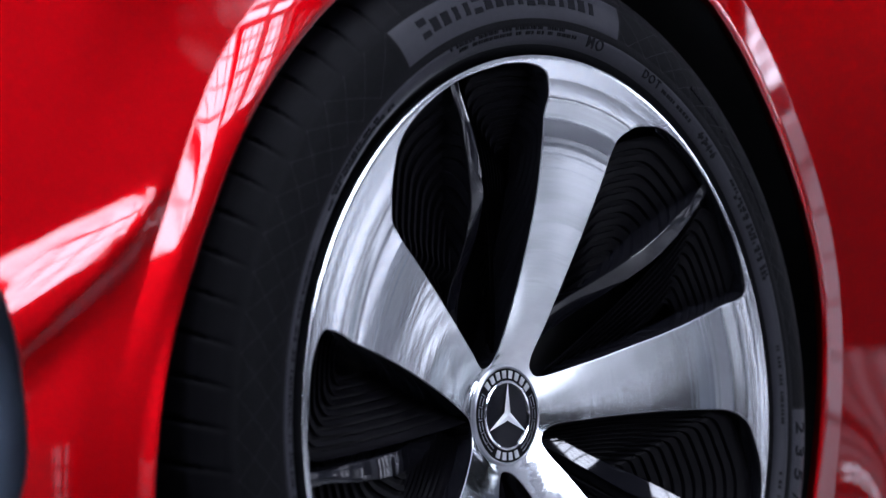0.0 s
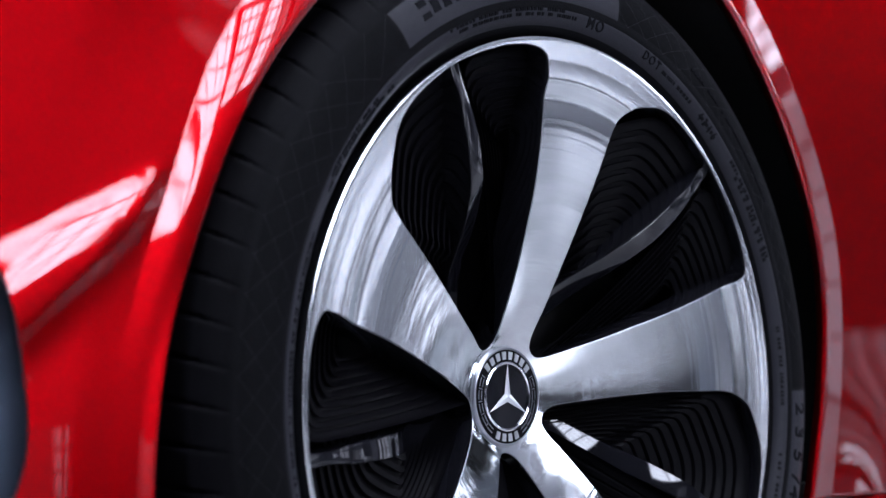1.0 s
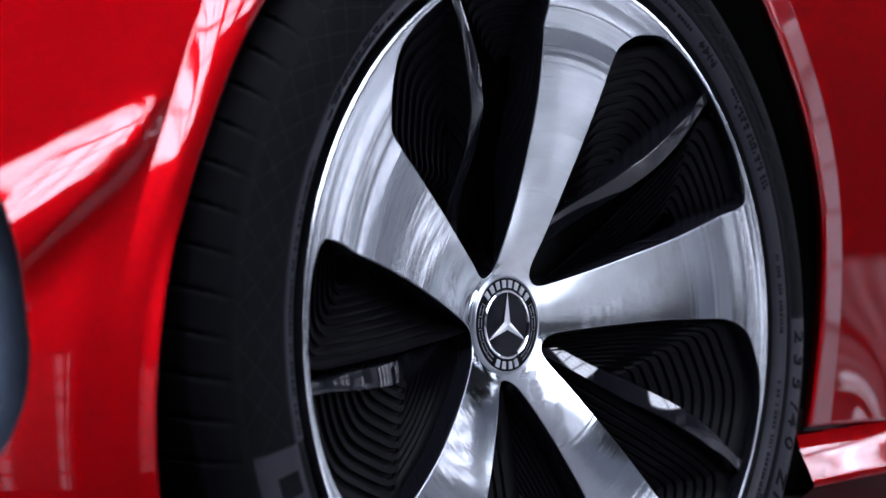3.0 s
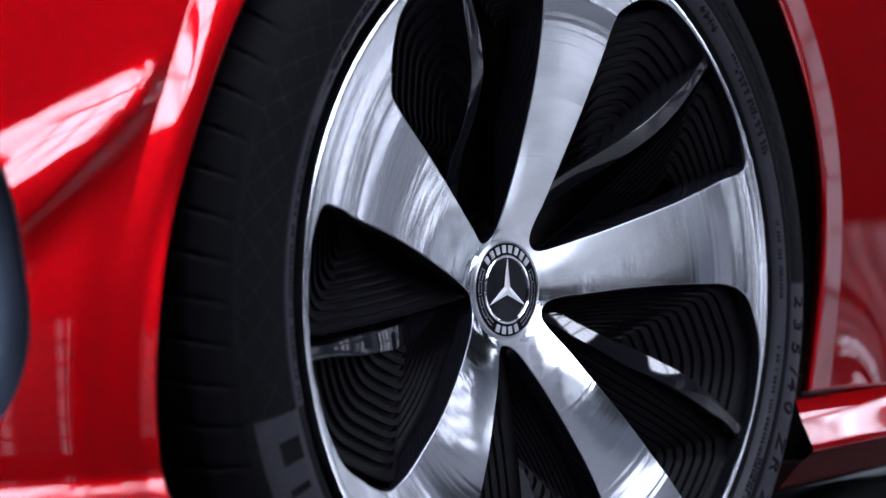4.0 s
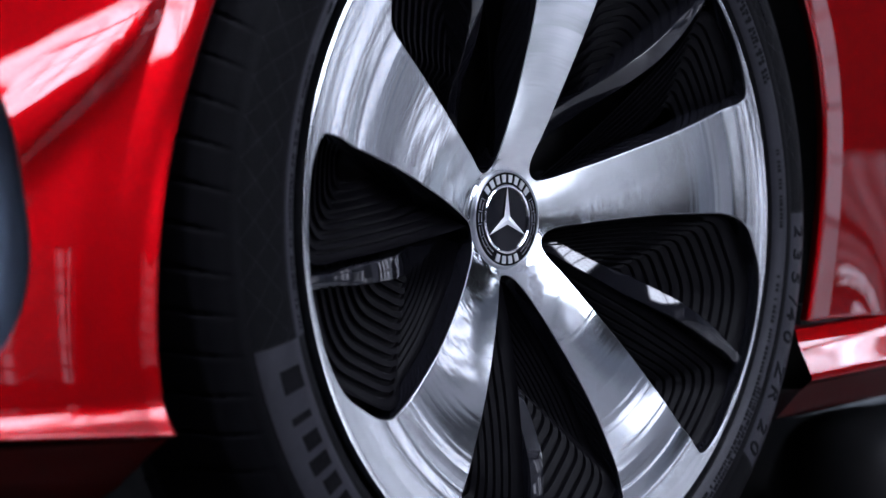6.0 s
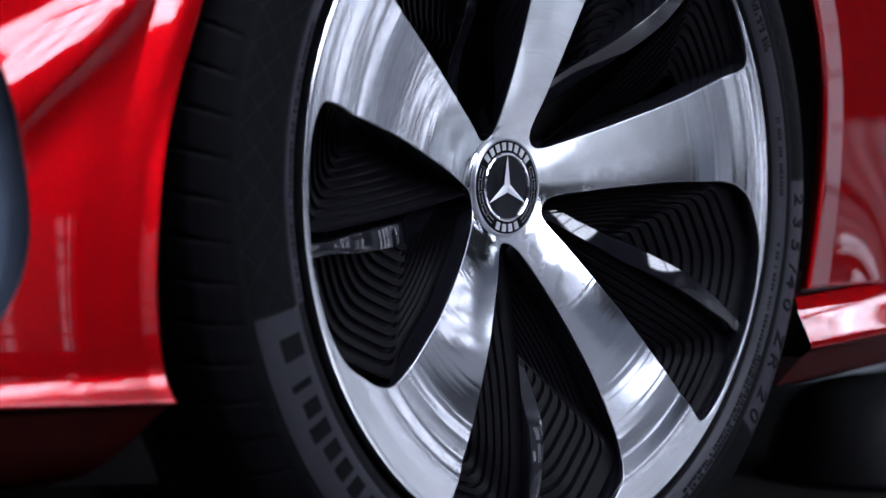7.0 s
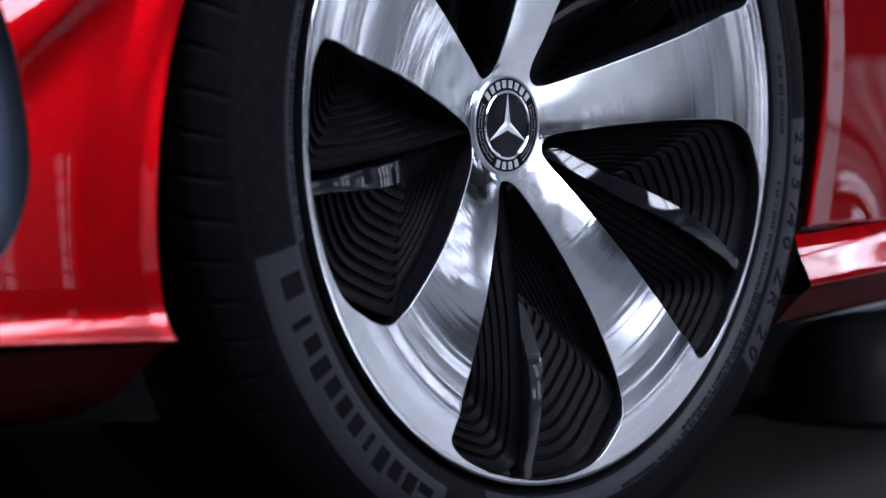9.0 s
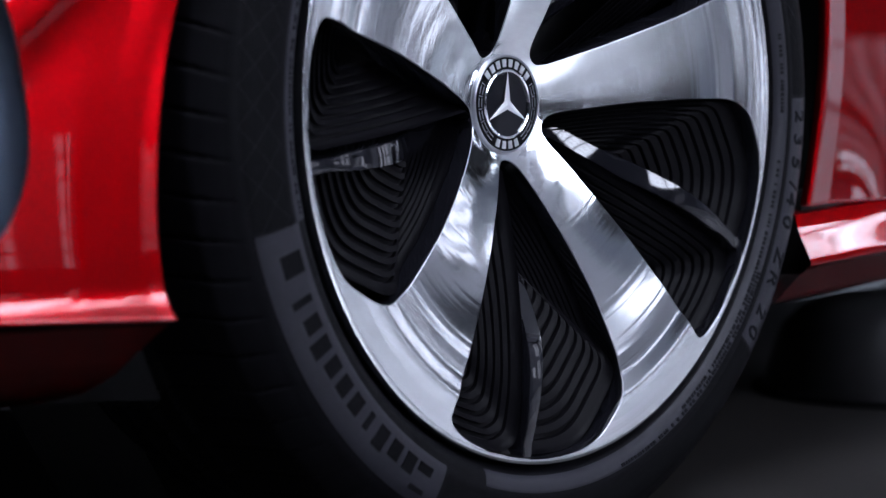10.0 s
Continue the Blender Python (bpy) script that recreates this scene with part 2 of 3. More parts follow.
tagged(link_mesh("wall_north", box((X0, Y1, 0), (X1, Y1 + 0.3, TOP)), WALL, smooth=False), "plain dark grey hall wall", "wall", kind="structure")
tagged(link_mesh("wall_west", box((X0 - 0.3, Y0, 0), (X0, Y1, TOP)), WALL, smooth=False), "plain dark grey end wall", "wall", kind="structure")
roof = bmesh.new()
SKYLIGHTS = [(0.0, 6.4, Y0, -10.2, SKYGLOW, 0.03), (5.0, X1, -9.4, -7.8, TINT, 0.03), (-5.0, 1.8, -5.2, -1.8, SKYGLOW, 0.10)]
edges = [Y0] + [v for s in SKYLIGHTS for v in s[2:4]] + [Y1]
for a, b in zip(edges[::2], edges[1::2]):
    if b > a:
        add_box(roof, (X0, a, TOP), (X1, b, TOP + 0.3))
for x0, x1, a, b, _, _ in SKYLIGHTS:
    add_box(roof, (X0, a, TOP), (x0, b, TOP + 0.3))
    if x1 < X1:
        add_box(roof, (x1, a, TOP), (X1, b, TOP + 0.3))
tagged(link_mesh("ceiling", roof, WHITE, smooth=False), "white roof with three long skylights", "ceiling", kind="structure")
for x0, x1, a, b, beyond, wide in SKYLIGHTS:
    bars = bmesh.new()
    count = round((x1 - x0) / 1.04)
    for k in range(count + 1):
        x = x0 + (x1 - x0) * k / count
        add_box(bars, (x - wide, a, TOP - 0.05), (x + wide, b, TOP + 0.2))
    for q in (1, 2, 3):
        y = a + (b - a) * q / 4
        add_box(bars, (x0, y - 0.03, TOP), (x1, y + 0.03, TOP + 0.15))
    tagged(link_mesh("skylight_frames", bars, STEEL, smooth=False), "dark steel skylight bars", "skylight", kind="structure")
    tagged(link_mesh("sky_backdrop", box((x0 - 0.3, a - 0.8, TOP + 0.35), (x1, b + 0.3, TOP + 0.40)), beyond, smooth=False), "bright overcast sky above the skylight", "sky", kind="structure")

# ---- the car ----
car = tagged(new("car"), "glossy red show car with a polished aluminium front wheel", "car")
wheel_at = Matrix.Translation((0, 0, HUB))

# dish of the wheel face: depth behind the lip at each radius
DISH = curve_of([(0.0, 0.0640), (0.030, 0.0632), (0.040, 0.0592), (0.05, 0.0542), (0.07, 0.0448), (0.09, 0.0368), (0.12, 0.0262), (0.15, 0.0170), (0.18, 0.0100), (0.205, 0.0055), (0.2205, 0.0036)])
LIP = curve_of([(0.2205, 0.0036), (0.226, 0.0016), (0.234, -0.0010), (0.240, -0.0014), (0.250, -0.0016), (0.2605, -0.0016), (0.2642, -0.0010), (0.2655, 0.0030)])


def dish(r):
    return DISH(r) if r < 0.2205 else LIP(r)


# the two sides of a window between spokes, in degrees clockwise from the top, by radius
R_IN, R_OUT = 0.0418, 0.2612
SIDE_A = curve_of([(R_IN, -31.5), (0.0428, -37.5), (0.046, -43.0), (0.052, -47.2), (0.065, -50.4), (0.092, -53.6), (0.12, -55.0), (0.155, -55.6), (0.20, -55.5), (0.22, -54.8), (0.235, -52.3), (0.247, -48.0), (0.2555, -44.0), (0.2590, -39.5), (0.2605, -34.0), (R_OUT, -28.0)])
SIDE_B = curve_of([(R_IN, -31.5), (0.0428, -26.0), (0.046, -21.5), (0.051, -18.3), (0.060, -15.4), (0.074, -12.6), (0.097, -9.7), (0.123, -8.0), (0.15, -6.8), (0.175, -6.1), (0.20, -5.8), (0.226, -5.5), (0.24, -5.2), (0.250, -5.3), (0.2555, -6.8), (0.2588, -10.0), (0.2605, -16.0), (R_OUT, -28.0)])
STEPS = 84
RADII = [R_IN + (R_OUT - R_IN) * (1 - math.cos(math.pi * k / STEPS)) / 2 for k in range(STEPS + 1)]


def wheel_face():
    """The five-spoke face: a surface of revolution cut by five windows, with a rolled edge round each."""
    bm = bmesh.new()
    cols = 18
    for i in range(5):
        prev = None
        for r in RADII:
            a, b = SIDE_B(r) + 72 * i, SIDE_A(r) + 72 * (i + 1)
            row = [bm.verts.new(polar(r, a + (b - a) * k / cols, dish(r))) for k in range(cols + 1)]
            if prev:
                for k in range(cols):
                    bm.faces.new((prev[k], prev[k + 1], row[k + 1], row[k]))
            prev = row
    ring = lambda r, y: [bm.verts.new(polar(r, 360 * k / 360, y)) for k in range(360)]
    for radii in ([0.030, 0.034, 0.037, 0.0395, R_IN], [R_OUT, 0.2620, 0.2628, 0.2636, 0.2643, 0.2649, 0.2653]):
        rows = [ring(r, dish(r)) for r in radii]
        if radii[-1] == 0.2653:
            rows += [ring(0.2655, 0.006), ring(0.2645, 0.010), ring(0.261, 0.014)]
        for p, q in zip(rows, rows[1:]):
            for k in range(360):
                bm.faces.new((p[k], p[(k + 1) % 360], q[(k + 1) % 360], q[k]))
    bmesh.ops.remove_doubles(bm, verts=bm.verts, dist=2e-6)
    bmesh.ops.recalc_face_normals(bm, faces=bm.faces)
    return bm


def loop_points():
    """The window's outline, round from the hub along one side and back along the other, as (r, degrees)."""
    return [(r, SIDE_A(r)) for r in RADII] + [(r, SIDE_B(r)) for r in RADII[-2:0:-1]]


def inset(points, by):
    """The outline moved inwards, in the plane of the wheel."""
    flat = [Vector((r * math.sin(radians(a)), r * math.cos(radians(a)))) for r, a in points]
    n, out = len(flat), []
    for i in range(n):
        t = flat[(i + 2) % n] - flat[i - 2]
        nrm = Vector((t.y, -t.x)).normalized()
        out.append(flat[i] + nrm * by)
    return [(p.length, math.degrees(math.atan2(p.x, p.y))) for p in out]


wheel = part("wheel", wheel_face(), ALU, car, "five-spoke polished aluminium wheel with concave spokes")
wheel.matrix_basis = wheel_at


def window_edge():
    pts = loop_points()
    rows = []
    for by, dy in ((0.0, 0.0), (0.0003, 0.0002), (0.0006, 0.0007)):
        rows.append([polar(r, a, dish(r0) + dy) for (r, a), (r0, _) in zip(inset(pts, by), pts)])
    bm = sheet(rows, closed=True)
    bmesh.ops.recalc_face_normals(bm, faces=bm.faces)
    return bm


def window_wall():
    pts = loop_points()
    rows = []
    for by, dy in ((0.0005, 0.0005), (0.0009, 0.0014), (0.0015, 0.004), (0.0022, 0.030)):
        rows.append([polar(r, a, dish(r0) + dy) for (r, a), (r0, _) in zip(inset(pts, by), pts)])
    bm = sheet(rows, closed=True)
    bmesh.ops.recalc_face_normals(bm, faces=bm.faces)
    return bm


RIB = -28.6


def beside_rib(r, off):
    """A place by radius and degrees off the rib: metres out along the rib and metres clockwise of it."""
    return Vector((r * math.cos(radians(off)), r * math.sin(radians(off))))


def eased(points, times=3):
    """The same line with its corners rounded."""
    for _ in range(times):
        points = points[:1] + [(a + b * 2 + c) / 4 for a, b, c in zip(points, points[1:], points[2:])] + points[-1:]
    return points


def high_side_a():
    """The high edge of one half of the insert: along the spoke, across the cut corner, and along the lip to the rib."""
    spoke = [beside_rib(r, SIDE_A(r) - RIB + 0.0022 / r * 57.3) for r in np.linspace(0.046, 0.220, 30)]
    corner = beside_rib(0.2530, -14.8)
    cut = [spoke[-1].lerp(corner, k / 8) for k in range(1, 9)]
    lip = [beside_rib(0.2530 + 0.0050 * ease(0, 3, k), -14.8 + 16.0 * k / 10) for k in range(1, 11)]
    return eased(spoke + cut + lip)


def high_side_b():
    """The high edge of the other half: along the rib, then round a corner and along the lip."""
    up = [Vector((0.050 + (0.2490 - 0.050) * k / 24, 0.0045 + 0.0115 * k / 24)) for k in range(25)]
    turn = [up[-1].lerp(beside_rib(0.2565, 6.2), k / 3) for k in range(1, 4)]
    lip = [beside_rib(0.2578 - 0.0016 * (k / 16) ** 2, 6.2 + 15.8 * k / 16) for k in range(1, 17)]
    return eased(up + turn + lip, 1)


def lobe(outline, centre, count, shrink):
    """Half of the black insert: sloping terraces that close in on one point and go deeper, with a groove between each two."""
    bm = bmesh.new()
    aim = Vector(centre)

    def contour(k, deep):
        out = []
        for p in outline:
            q = aim + (p - aim) * (1 - shrink * (k + 0.35))
            y = dish(min(p.length, 0.22)) * 0.94 + 0.0095 + 0.0031 * deep + (0.013 * ease(0.216, 0.185, p.length) if p.y < 0 else 0)
            out.append(polar(q.length, RIB + math.degrees(math.atan2(q.y, q.x)), y))
        return out
    lines = [contour(-0.36, -1.6), contour(-0.30, -1.0)]
    for k in range(count):
        lines += [contour(k, k), contour(k + 0.50, k + 0.85), contour(k + 0.57, k + 1.80), contour(k + 0.96, k + 2.00)]
    lines.append(contour(count, count))
    grid = [[bm.verts.new(p) for p in line] for line in lines]
    for a, b in zip(grid, grid[1:]):
        for i in range(len(a) - 1):
            bm.faces.new((a[i], a[i + 1], b[i + 1], b[i]))
    bmesh.ops.recalc_face_normals(bm, faces=bm.faces)
    return bm


CREST = curve_of([(0.045, 0.0850), (0.08, 0.0740), (0.11, 0.0580), (0.135, 0.0380), (0.15, 0.0270), (0.18, 0.0112), (0.21, 0.0055), (0.235, 0.0040), (0.250, 0.0050), (0.2600, 0.0045)])
RIB_WIDE = curve_of([(0.045, 0.0060), (0.07, 0.0085), (0.11, 0.0082), (0.17, 0.0076), (0.215, 0.0064), (0.238, 0.0042), (0.260, 0.0048)])


def rib():
    """The gloss black blade from the hub to the lip through the middle of a window, twisting as it goes out."""
    rows = []
    for k in range(61):
        q = k / 60
        r = 0.045 + (0.2600 - 0.045) * q
        w = RIB_WIDE(r)
        lean = math.tan(radians(4 * ease(0.06, 0.13, r) * (1 - 0.6 * ease(0.232, 0.258, r))))
        top = CREST(r)
        left, right, base = top - w * lean, top + w * lean, top + 0.034
        sec = [(-w * 1.35, base), (-w * 1.05, left + 0.0035), (-w, left + 0.0008), (-w * 0.93, left + 0.0001 + 0.07 * w * lean), (0, top - 0.0004), (w * 0.93, right + 0.0001 - 0.07 * w * lean), (w, right + 0.0008), (w * 1.05, right + 0.0035), (w * 1.35, base)]
        aside = 0.004 - 0.09 * (0.23 - r)
        rows.append([polar(math.hypot(r, u + aside), RIB + math.degrees(math.atan2(u + aside, r)), y) for u, y in sec])
    bm = sheet(rows)
    bmesh.ops.recalc_face_normals(bm, faces=bm.faces)
    return bm


def spread(name, make, mat, label=""):
    """Five alike parts round the wheel on one mesh."""
    first = part(name, make(), mat, wheel, label)
    for i in range(1, 5):
        ob = new(name, first.data)
        ob.parent = wheel
        ob.matrix_basis = Matrix.Rotation(radians(72 * i), 4, "Y")
        if label:
            ob["label"] = label


spread("window_edge", window_edge, CAP_RIM, "bright diamond-cut edge")
spread("window_wall", window_wall, GLOSS, "gloss black inner wall")
spread("ribbed_insert", lambda: lobe(high_side_a(), (0.081, 0.037), 11, 0.054), MATT, "satin black stepped insert")
spread("ribbed_insert", lambda: lobe(high_side_b(), (0.139, 0.093), 8, 0.070), MATT, "satin black stepped insert")
spread("rib", rib, GLOSS, "gloss black rib")
part("barrel", lathe([(0.261, 0.014), (0.255, 0.02), (0.25, 0.06), (0.24, 0.10), (0.06, 0.105), (0.03, 0.09)], 120), LINER, wheel, "black inner barrel")

# centre cap
part("hub_ring", lathe([(0.0378, 0.0650), (0.0376, 0.0605), (0.0371, 0.0592), (0.0364, 0.0588), (0.0356, 0.0592), (0.0353, 0.060)], 120), CAP_RIM, wheel, "grey metal ring round the centre cap")
part("cap_band", lathe([(0.0355, 0.0598), (0.0262, 0.0598)], 96), MATT, wheel, "black band with bright marks")
part("cap_ring", lathe([(0.0266, 0.0600), (0.0262, 0.0588), (0.0252, 0.0584), (0.0243, 0.0588), (0.0240, 0.0605)], 96), CHROME, wheel, "inner chrome ring")
part("cap_disc", lathe([(0.0245, 0.0602), (0.012, 0.0606), (0.0004, 0.0607)], 72), GLOSS, wheel, "black disc of the cap")


def three_arms():
    bm = bmesh.new()
    top = bm.verts.new((0, 0.0583, 0))
    ring = []
    for k in range(3):
        a = 120 * k
        ring.append(bm.verts.new(polar(0.0245, a, 0.0590)))
        ring.append(bm.verts.new(polar(0.0040, a + 60, 0.0593)))
    for i in range(6):
        bm.faces.new((top, ring[i], ring[(i + 1) % 6]))
    bmesh.ops.recalc_face_normals(bm, faces=bm.faces)
    return bm


part("cap_ornament", three_arms(), SATIN, wheel, "bright three-armed ornament", smooth=False)


def arc_bar(bm, r, deg, wide, tall, y, high=0.0006):
    """A plain raised bar that follows the circle."""
    n = max(2, int(wide / 0.003))
    half = math.degrees(wide / r) / 2
    for k in range(n):
        a0, a1 = deg - half + 2 * half * k / n, deg - half + 2 * half * (k + 1) / n
        lo = [polar(r - tall / 2, a0, y(r - tall / 2)), polar(r - tall / 2, a1, y(r - tall / 2)), polar(r + tall / 2, a1, y(r + tall / 2)), polar(r + tall / 2, a0, y(r + tall / 2))]
        v0 = [bm.verts.new((p[0], p[1] + 0.0003, p[2])) for p in lo]
        v1 = [bm.verts.new((p[0], p[1] - high, p[2])) for p in lo]
        bm.faces.new(v1)
        for i in range(4):
            if (i == 1 and k < n - 1) or (i == 3 and k > 0):
                continue
            bm.faces.new((v0[i], v0[(i + 1) % 4], v1[(i + 1) % 4], v1[i]))


cap_y = lambda r: 0.0597


def one_bar(name, mat, r, deg, wide, tall, y, high, label=""):
    bm = bmesh.new()
    arc_bar(bm, r, deg, wide, tall, y, high)
    return part(name, bm, mat, wheel, label, smooth=False)


for s in (-1, 1):
    for a in (70, 88, 106, 124, 141):
        one_bar("cap_leaf", CHROME, 0.0322, s * a, 0.0070, 0.0010, cap_y, 0.0004)
        one_bar("cap_leaf", CHROME, 0.0291, s * a, 0.0066, 0.0010, cap_y, 0.0004)
        one_bar("cap_bead", CHROME, 0.0306, s * (a - 9), 0.0008, 0.0042, cap_y, 0.0004)

# ---- tyre ----
SIDEWALL = curve_of([(0.2685, 0.0065), (0.272, 0.0005), (0.278, -0.0042), (0.290, -0.0070), (0.302, -0.0066), (0.314, -0.0033), (0.324, 0.0025), (0.332, 0.0095), (0.3385, 0.0180), (0.3425, 0.0275)])


def tyre():
    side = [(0.262, 0.014), (0.266, 0.010)] + [(r, SIDEWALL(r)) for r in np.linspace(0.2685, 0.3385, 30)]
    for r0 in (0.2865, 0.3215):
        side = [(r, y - 0.0007 * math.exp(-((r - r0) / 0.0012) ** 2)) for r, y in side]
    tread = []
    for y in np.linspace(0.020, 0.216, 50):
        r = 0.3478 - 0.0075 * abs((y - 0.118) / 0.098) ** 3.2
        for g in (0.098, 0.132, 0.166, 0.196):
            if abs(y - g) < 0.0045:
                r -= 0.007
        tread.append((r, y))
    back = [(0.335, 0.232), (0.31, 0.245), (0.28, 0.238), (0.262, 0.222)]
    prof = side + tread + back
    count = 1600
    first = len(side)
    rows = []
    for j, (r, y) in enumerate(prof):
        row = []
        for k in range(count):
            a = 2 * math.pi * k / count
            rr, yy = r, y
            bend = 2600 * max(0, 0.055 - y) ** 2 + 60 * max(0, y - 0.055)
            off = (k + bend + 10) % 20 - 10
            cut_in = math.exp(-(off / 0.9) ** 2)
            if first - 8 <= j < first - 1:
                fade = (j - first + 9) / 8
                rr, yy = rr - 0.0010 * fade * cut_in, yy + 0.0016 * fade * cut_in
            elif first - 1 <= j < first + len(tread):
                if y < 0.088:
                    rr -= 0.0035 * cut_in
                if y > 0.104 and (k + j // 3) % 16 == 0:
                    rr -= 0.003
            row.append((rr * math.sin(a), yy, rr * math.cos(a)))
        rows.append(row)
    bm = sheet(rows, closed=True)
    bmesh.ops.recalc_face_normals(bm, faces=bm.faces)
    return bm


part("tyre", tyre(), RUBBER, wheel, "black low-profile tyre with sipes across the shoulder")


def sector(a0, a1, r0, r1, lift=0.0005, n_r=8):
    """A thin raised panel on the sidewall."""
    n = max(4, int(abs(a1 - a0) / 1.0))
    rows = []
    for k in range(n_r + 1):
        r = r0 + (r1 - r0) * k / n_r
        d = -lift if 0 < k < n_r else 0.0004
        rows.append([polar(r, a0 + (a1 - a0) * q / n, SIDEWALL(r) + d) for q in range(n + 1)])
    bm = sheet(rows)
    bmesh.ops.recalc_face_normals(bm, faces=bm.faces)
    return bm


part("sidewall_panel", sector(-37, 10.5, 0.2885, 0.3195), PANEL, wheel, "smooth grey panel on the sidewall")
part("sidewall_panel", sector(-151, -105, 0.2800, 0.3195), PANEL, wheel, "smooth grey panel on the sidewall")
part("sidewall_panel", sector(89, 131, 0.2885, 0.3195), PANEL, wheel, "smooth grey panel with the size marking")
part("sidewall_band", sector(-105, -37, 0.2720, 0.2855), PANEL, wheel, "narrow smooth band beside the rim")
part("sidewall_band", sector(-37, 200, 0.2720, 0.2855), PANEL, wheel, "narrow smooth band beside the rim")
for a0, a1 in ((-104.5, -37.5), (11, 88.5), (131.5, 208)):
    part("sidewall_field", sector(a0, a1, 0.2890, 0.3195, 0.0002), FIELD, wheel, "deep black hatched field on the sidewall")


def bars_round(spec):
    bm = bmesh.new()
    for r, a, wide, tall in spec:
        arc_bar(bm, r, a, wide, tall, lambda q: SIDEWALL(q) - 0.0004, 0.0007)
    return bm


def hatch(a0, a1, step, lean):
    """Fine diagonal ridges moulded across the sidewall."""
    bm = bmesh.new()
    a = a0
    while a < a1:
        left, right = [], []
        for k in range(9):
            r = 0.2895 + 0.029 * k / 8
            at = a + lean * k / 8
            left.append(bm.verts.new(polar(r, at - 0.028, SIDEWALL(r) - 0.0003)))
            right.append(bm.verts.new(polar(r, at + 0.028, SIDEWALL(r) - 0.0003)))
        for k in range(8):
            bm.faces.new((left[k], left[k + 1], right[k + 1], right[k]))
        a += step
    return bm


for a0, a1 in ((-104, -44), (13, 82)):
    for lean in (7.0, -7.0):
        part("sidewall_hatching", hatch(a0, a1, 4.6, lean), PANEL, wheel, "fine crossed ridges")["kind"] = "stuff"
wall_y = lambda q: SIDEWALL(q) - 0.0004


for k in range(17):
    large = k in (0, 5, 10)
    one_bar("sidewall_letter", LETTER, 0.3050 + (0.0012 if large else 0), -31.5 + 2.22 * k, 0.0090 if large else 0.0050 if k in (3, 4, 9, 13, 16) else 0.0078, 0.0135 if large else 0.0092, wall_y, 0.0007)
for k in range(11):
    tall = 0.0200 if k == 0 else 0.0155 if k in (3, 8, 10) else 0.0125
    one_bar("sidewall_letter", RUBBER, 0.2965 + (tall - 0.0125) / 2, -147.0 + 3.25 * k, 0.0150 if k == 0 else 0.0050 if k in (4, 10) else 0.0110, tall, wall_y, 0.0007)
one_bar("sidewall_emblem", RUBBER, 0.2965, -109.6, 0.0150, 0.0160, wall_y, 0.0007)
for k in range(8):
    one_bar("cap_mark", SATIN, 0.0309, -46 + 13.2 * k, 0.0042, 0.0058, cap_y, 0.0004)
for k in range(4):
    one_bar("cap_mark", SATIN, 0.0309, 160 + 13.2 * k, 0.0042, 0.0058, cap_y, 0.0004)
rng = random.Random(4)
fine = []
for r, a0, a1 in ((0.2835, -28, -2), (0.2800, -26, 1), (0.2785, 24, 33), (0.2785, 36, 41), (0.2782, 50, 66), (0.2815, 47, 66), (0.2785, 78, 92), (0.2785, 100, 150), (0.2820, 120, 168), (0.2785, -62, -42), (0.2820, -60, -46), (0.2785, -104, -68), (0.301, 30, 58)):
    a = a0
    while a < a1:
        w = rng.uniform(0.0014, 0.0034)
        fine.append((r, a, w, 0.0024))
        a += math.degrees((w + 0.0012) / r) + (0.8 if rng.random() < 0.15 else 0)
part("sidewall_small_print", bars_round(fine), LETTER, wheel, "rows of small raised marks")["kind"] = "stuff"


def arc_text(text, r, deg, size, pitch):
    """Raised characters along the circle, tops outwards, read clockwise."""
    bm = bmesh.new()
    a = deg
    for ch in text:
        if ch != " ":
            cu = bpy.data.curves.new("glyph", "FONT")
            cu.body, cu.size, cu.extrude, cu.align_x, cu.align_y, cu.offset = ch, size, 0.0005, "CENTER", "CENTER", size * 0.012
            ob = new("glyph", cu)
            me = bpy.data.meshes.new_from_object(ob)
            fine_bm = bmesh.new()
            fine_bm.from_mesh(me)
            bmesh.ops.triangulate(fine_bm, faces=fine_bm.faces)
            bmesh.ops.subdivide_edges(fine_bm, edges=[e for e in fine_bm.edges if e.calc_length() > size * 0.25], cuts=4, use_grid_fill=False)
            bmesh.ops.triangulate(fine_bm, faces=fine_bm.faces)
            fine_bm.to_mesh(me)
            fine_bm.free()
            for v in me.vertices:
                rr = r + v.co.y
                ang = a + math.degrees(v.co.x / r)
                v.co = polar(rr, ang, SIDEWALL(rr) - 0.0006 - v.co.z)
            bm.from_mesh(me)
            bpy.data.meshes.remove(me)
            bpy.data.objects.remove(ob)
            bpy.data.curves.remove(cu)
        a += pitch * (0.6 if ch in " /" else 1)
    return bm


part("size_marking", arc_text("235/40 ZR 20", 0.3025, 92.0, 0.0230, 3.75), LETTER, wheel, "raised tyre size 235/40 ZR 20", smooth=False)
part("small_marking", arc_text("MO", 0.2800, 4.5, 0.0115, 2.2), LETTER, wheel, "raised letters MO", smooth=False)
part("small_marking", arc_text("DOT", 0.2795, 19.0, 0.0090, 1.7), LETTER, wheel, "raised letters DOT", smooth=False)
part("small_marking", arc_text("4316", 0.2785, 36.0, 0.0090, 1.6), LETTER, wheel, "raised digits 4316", smooth=False)

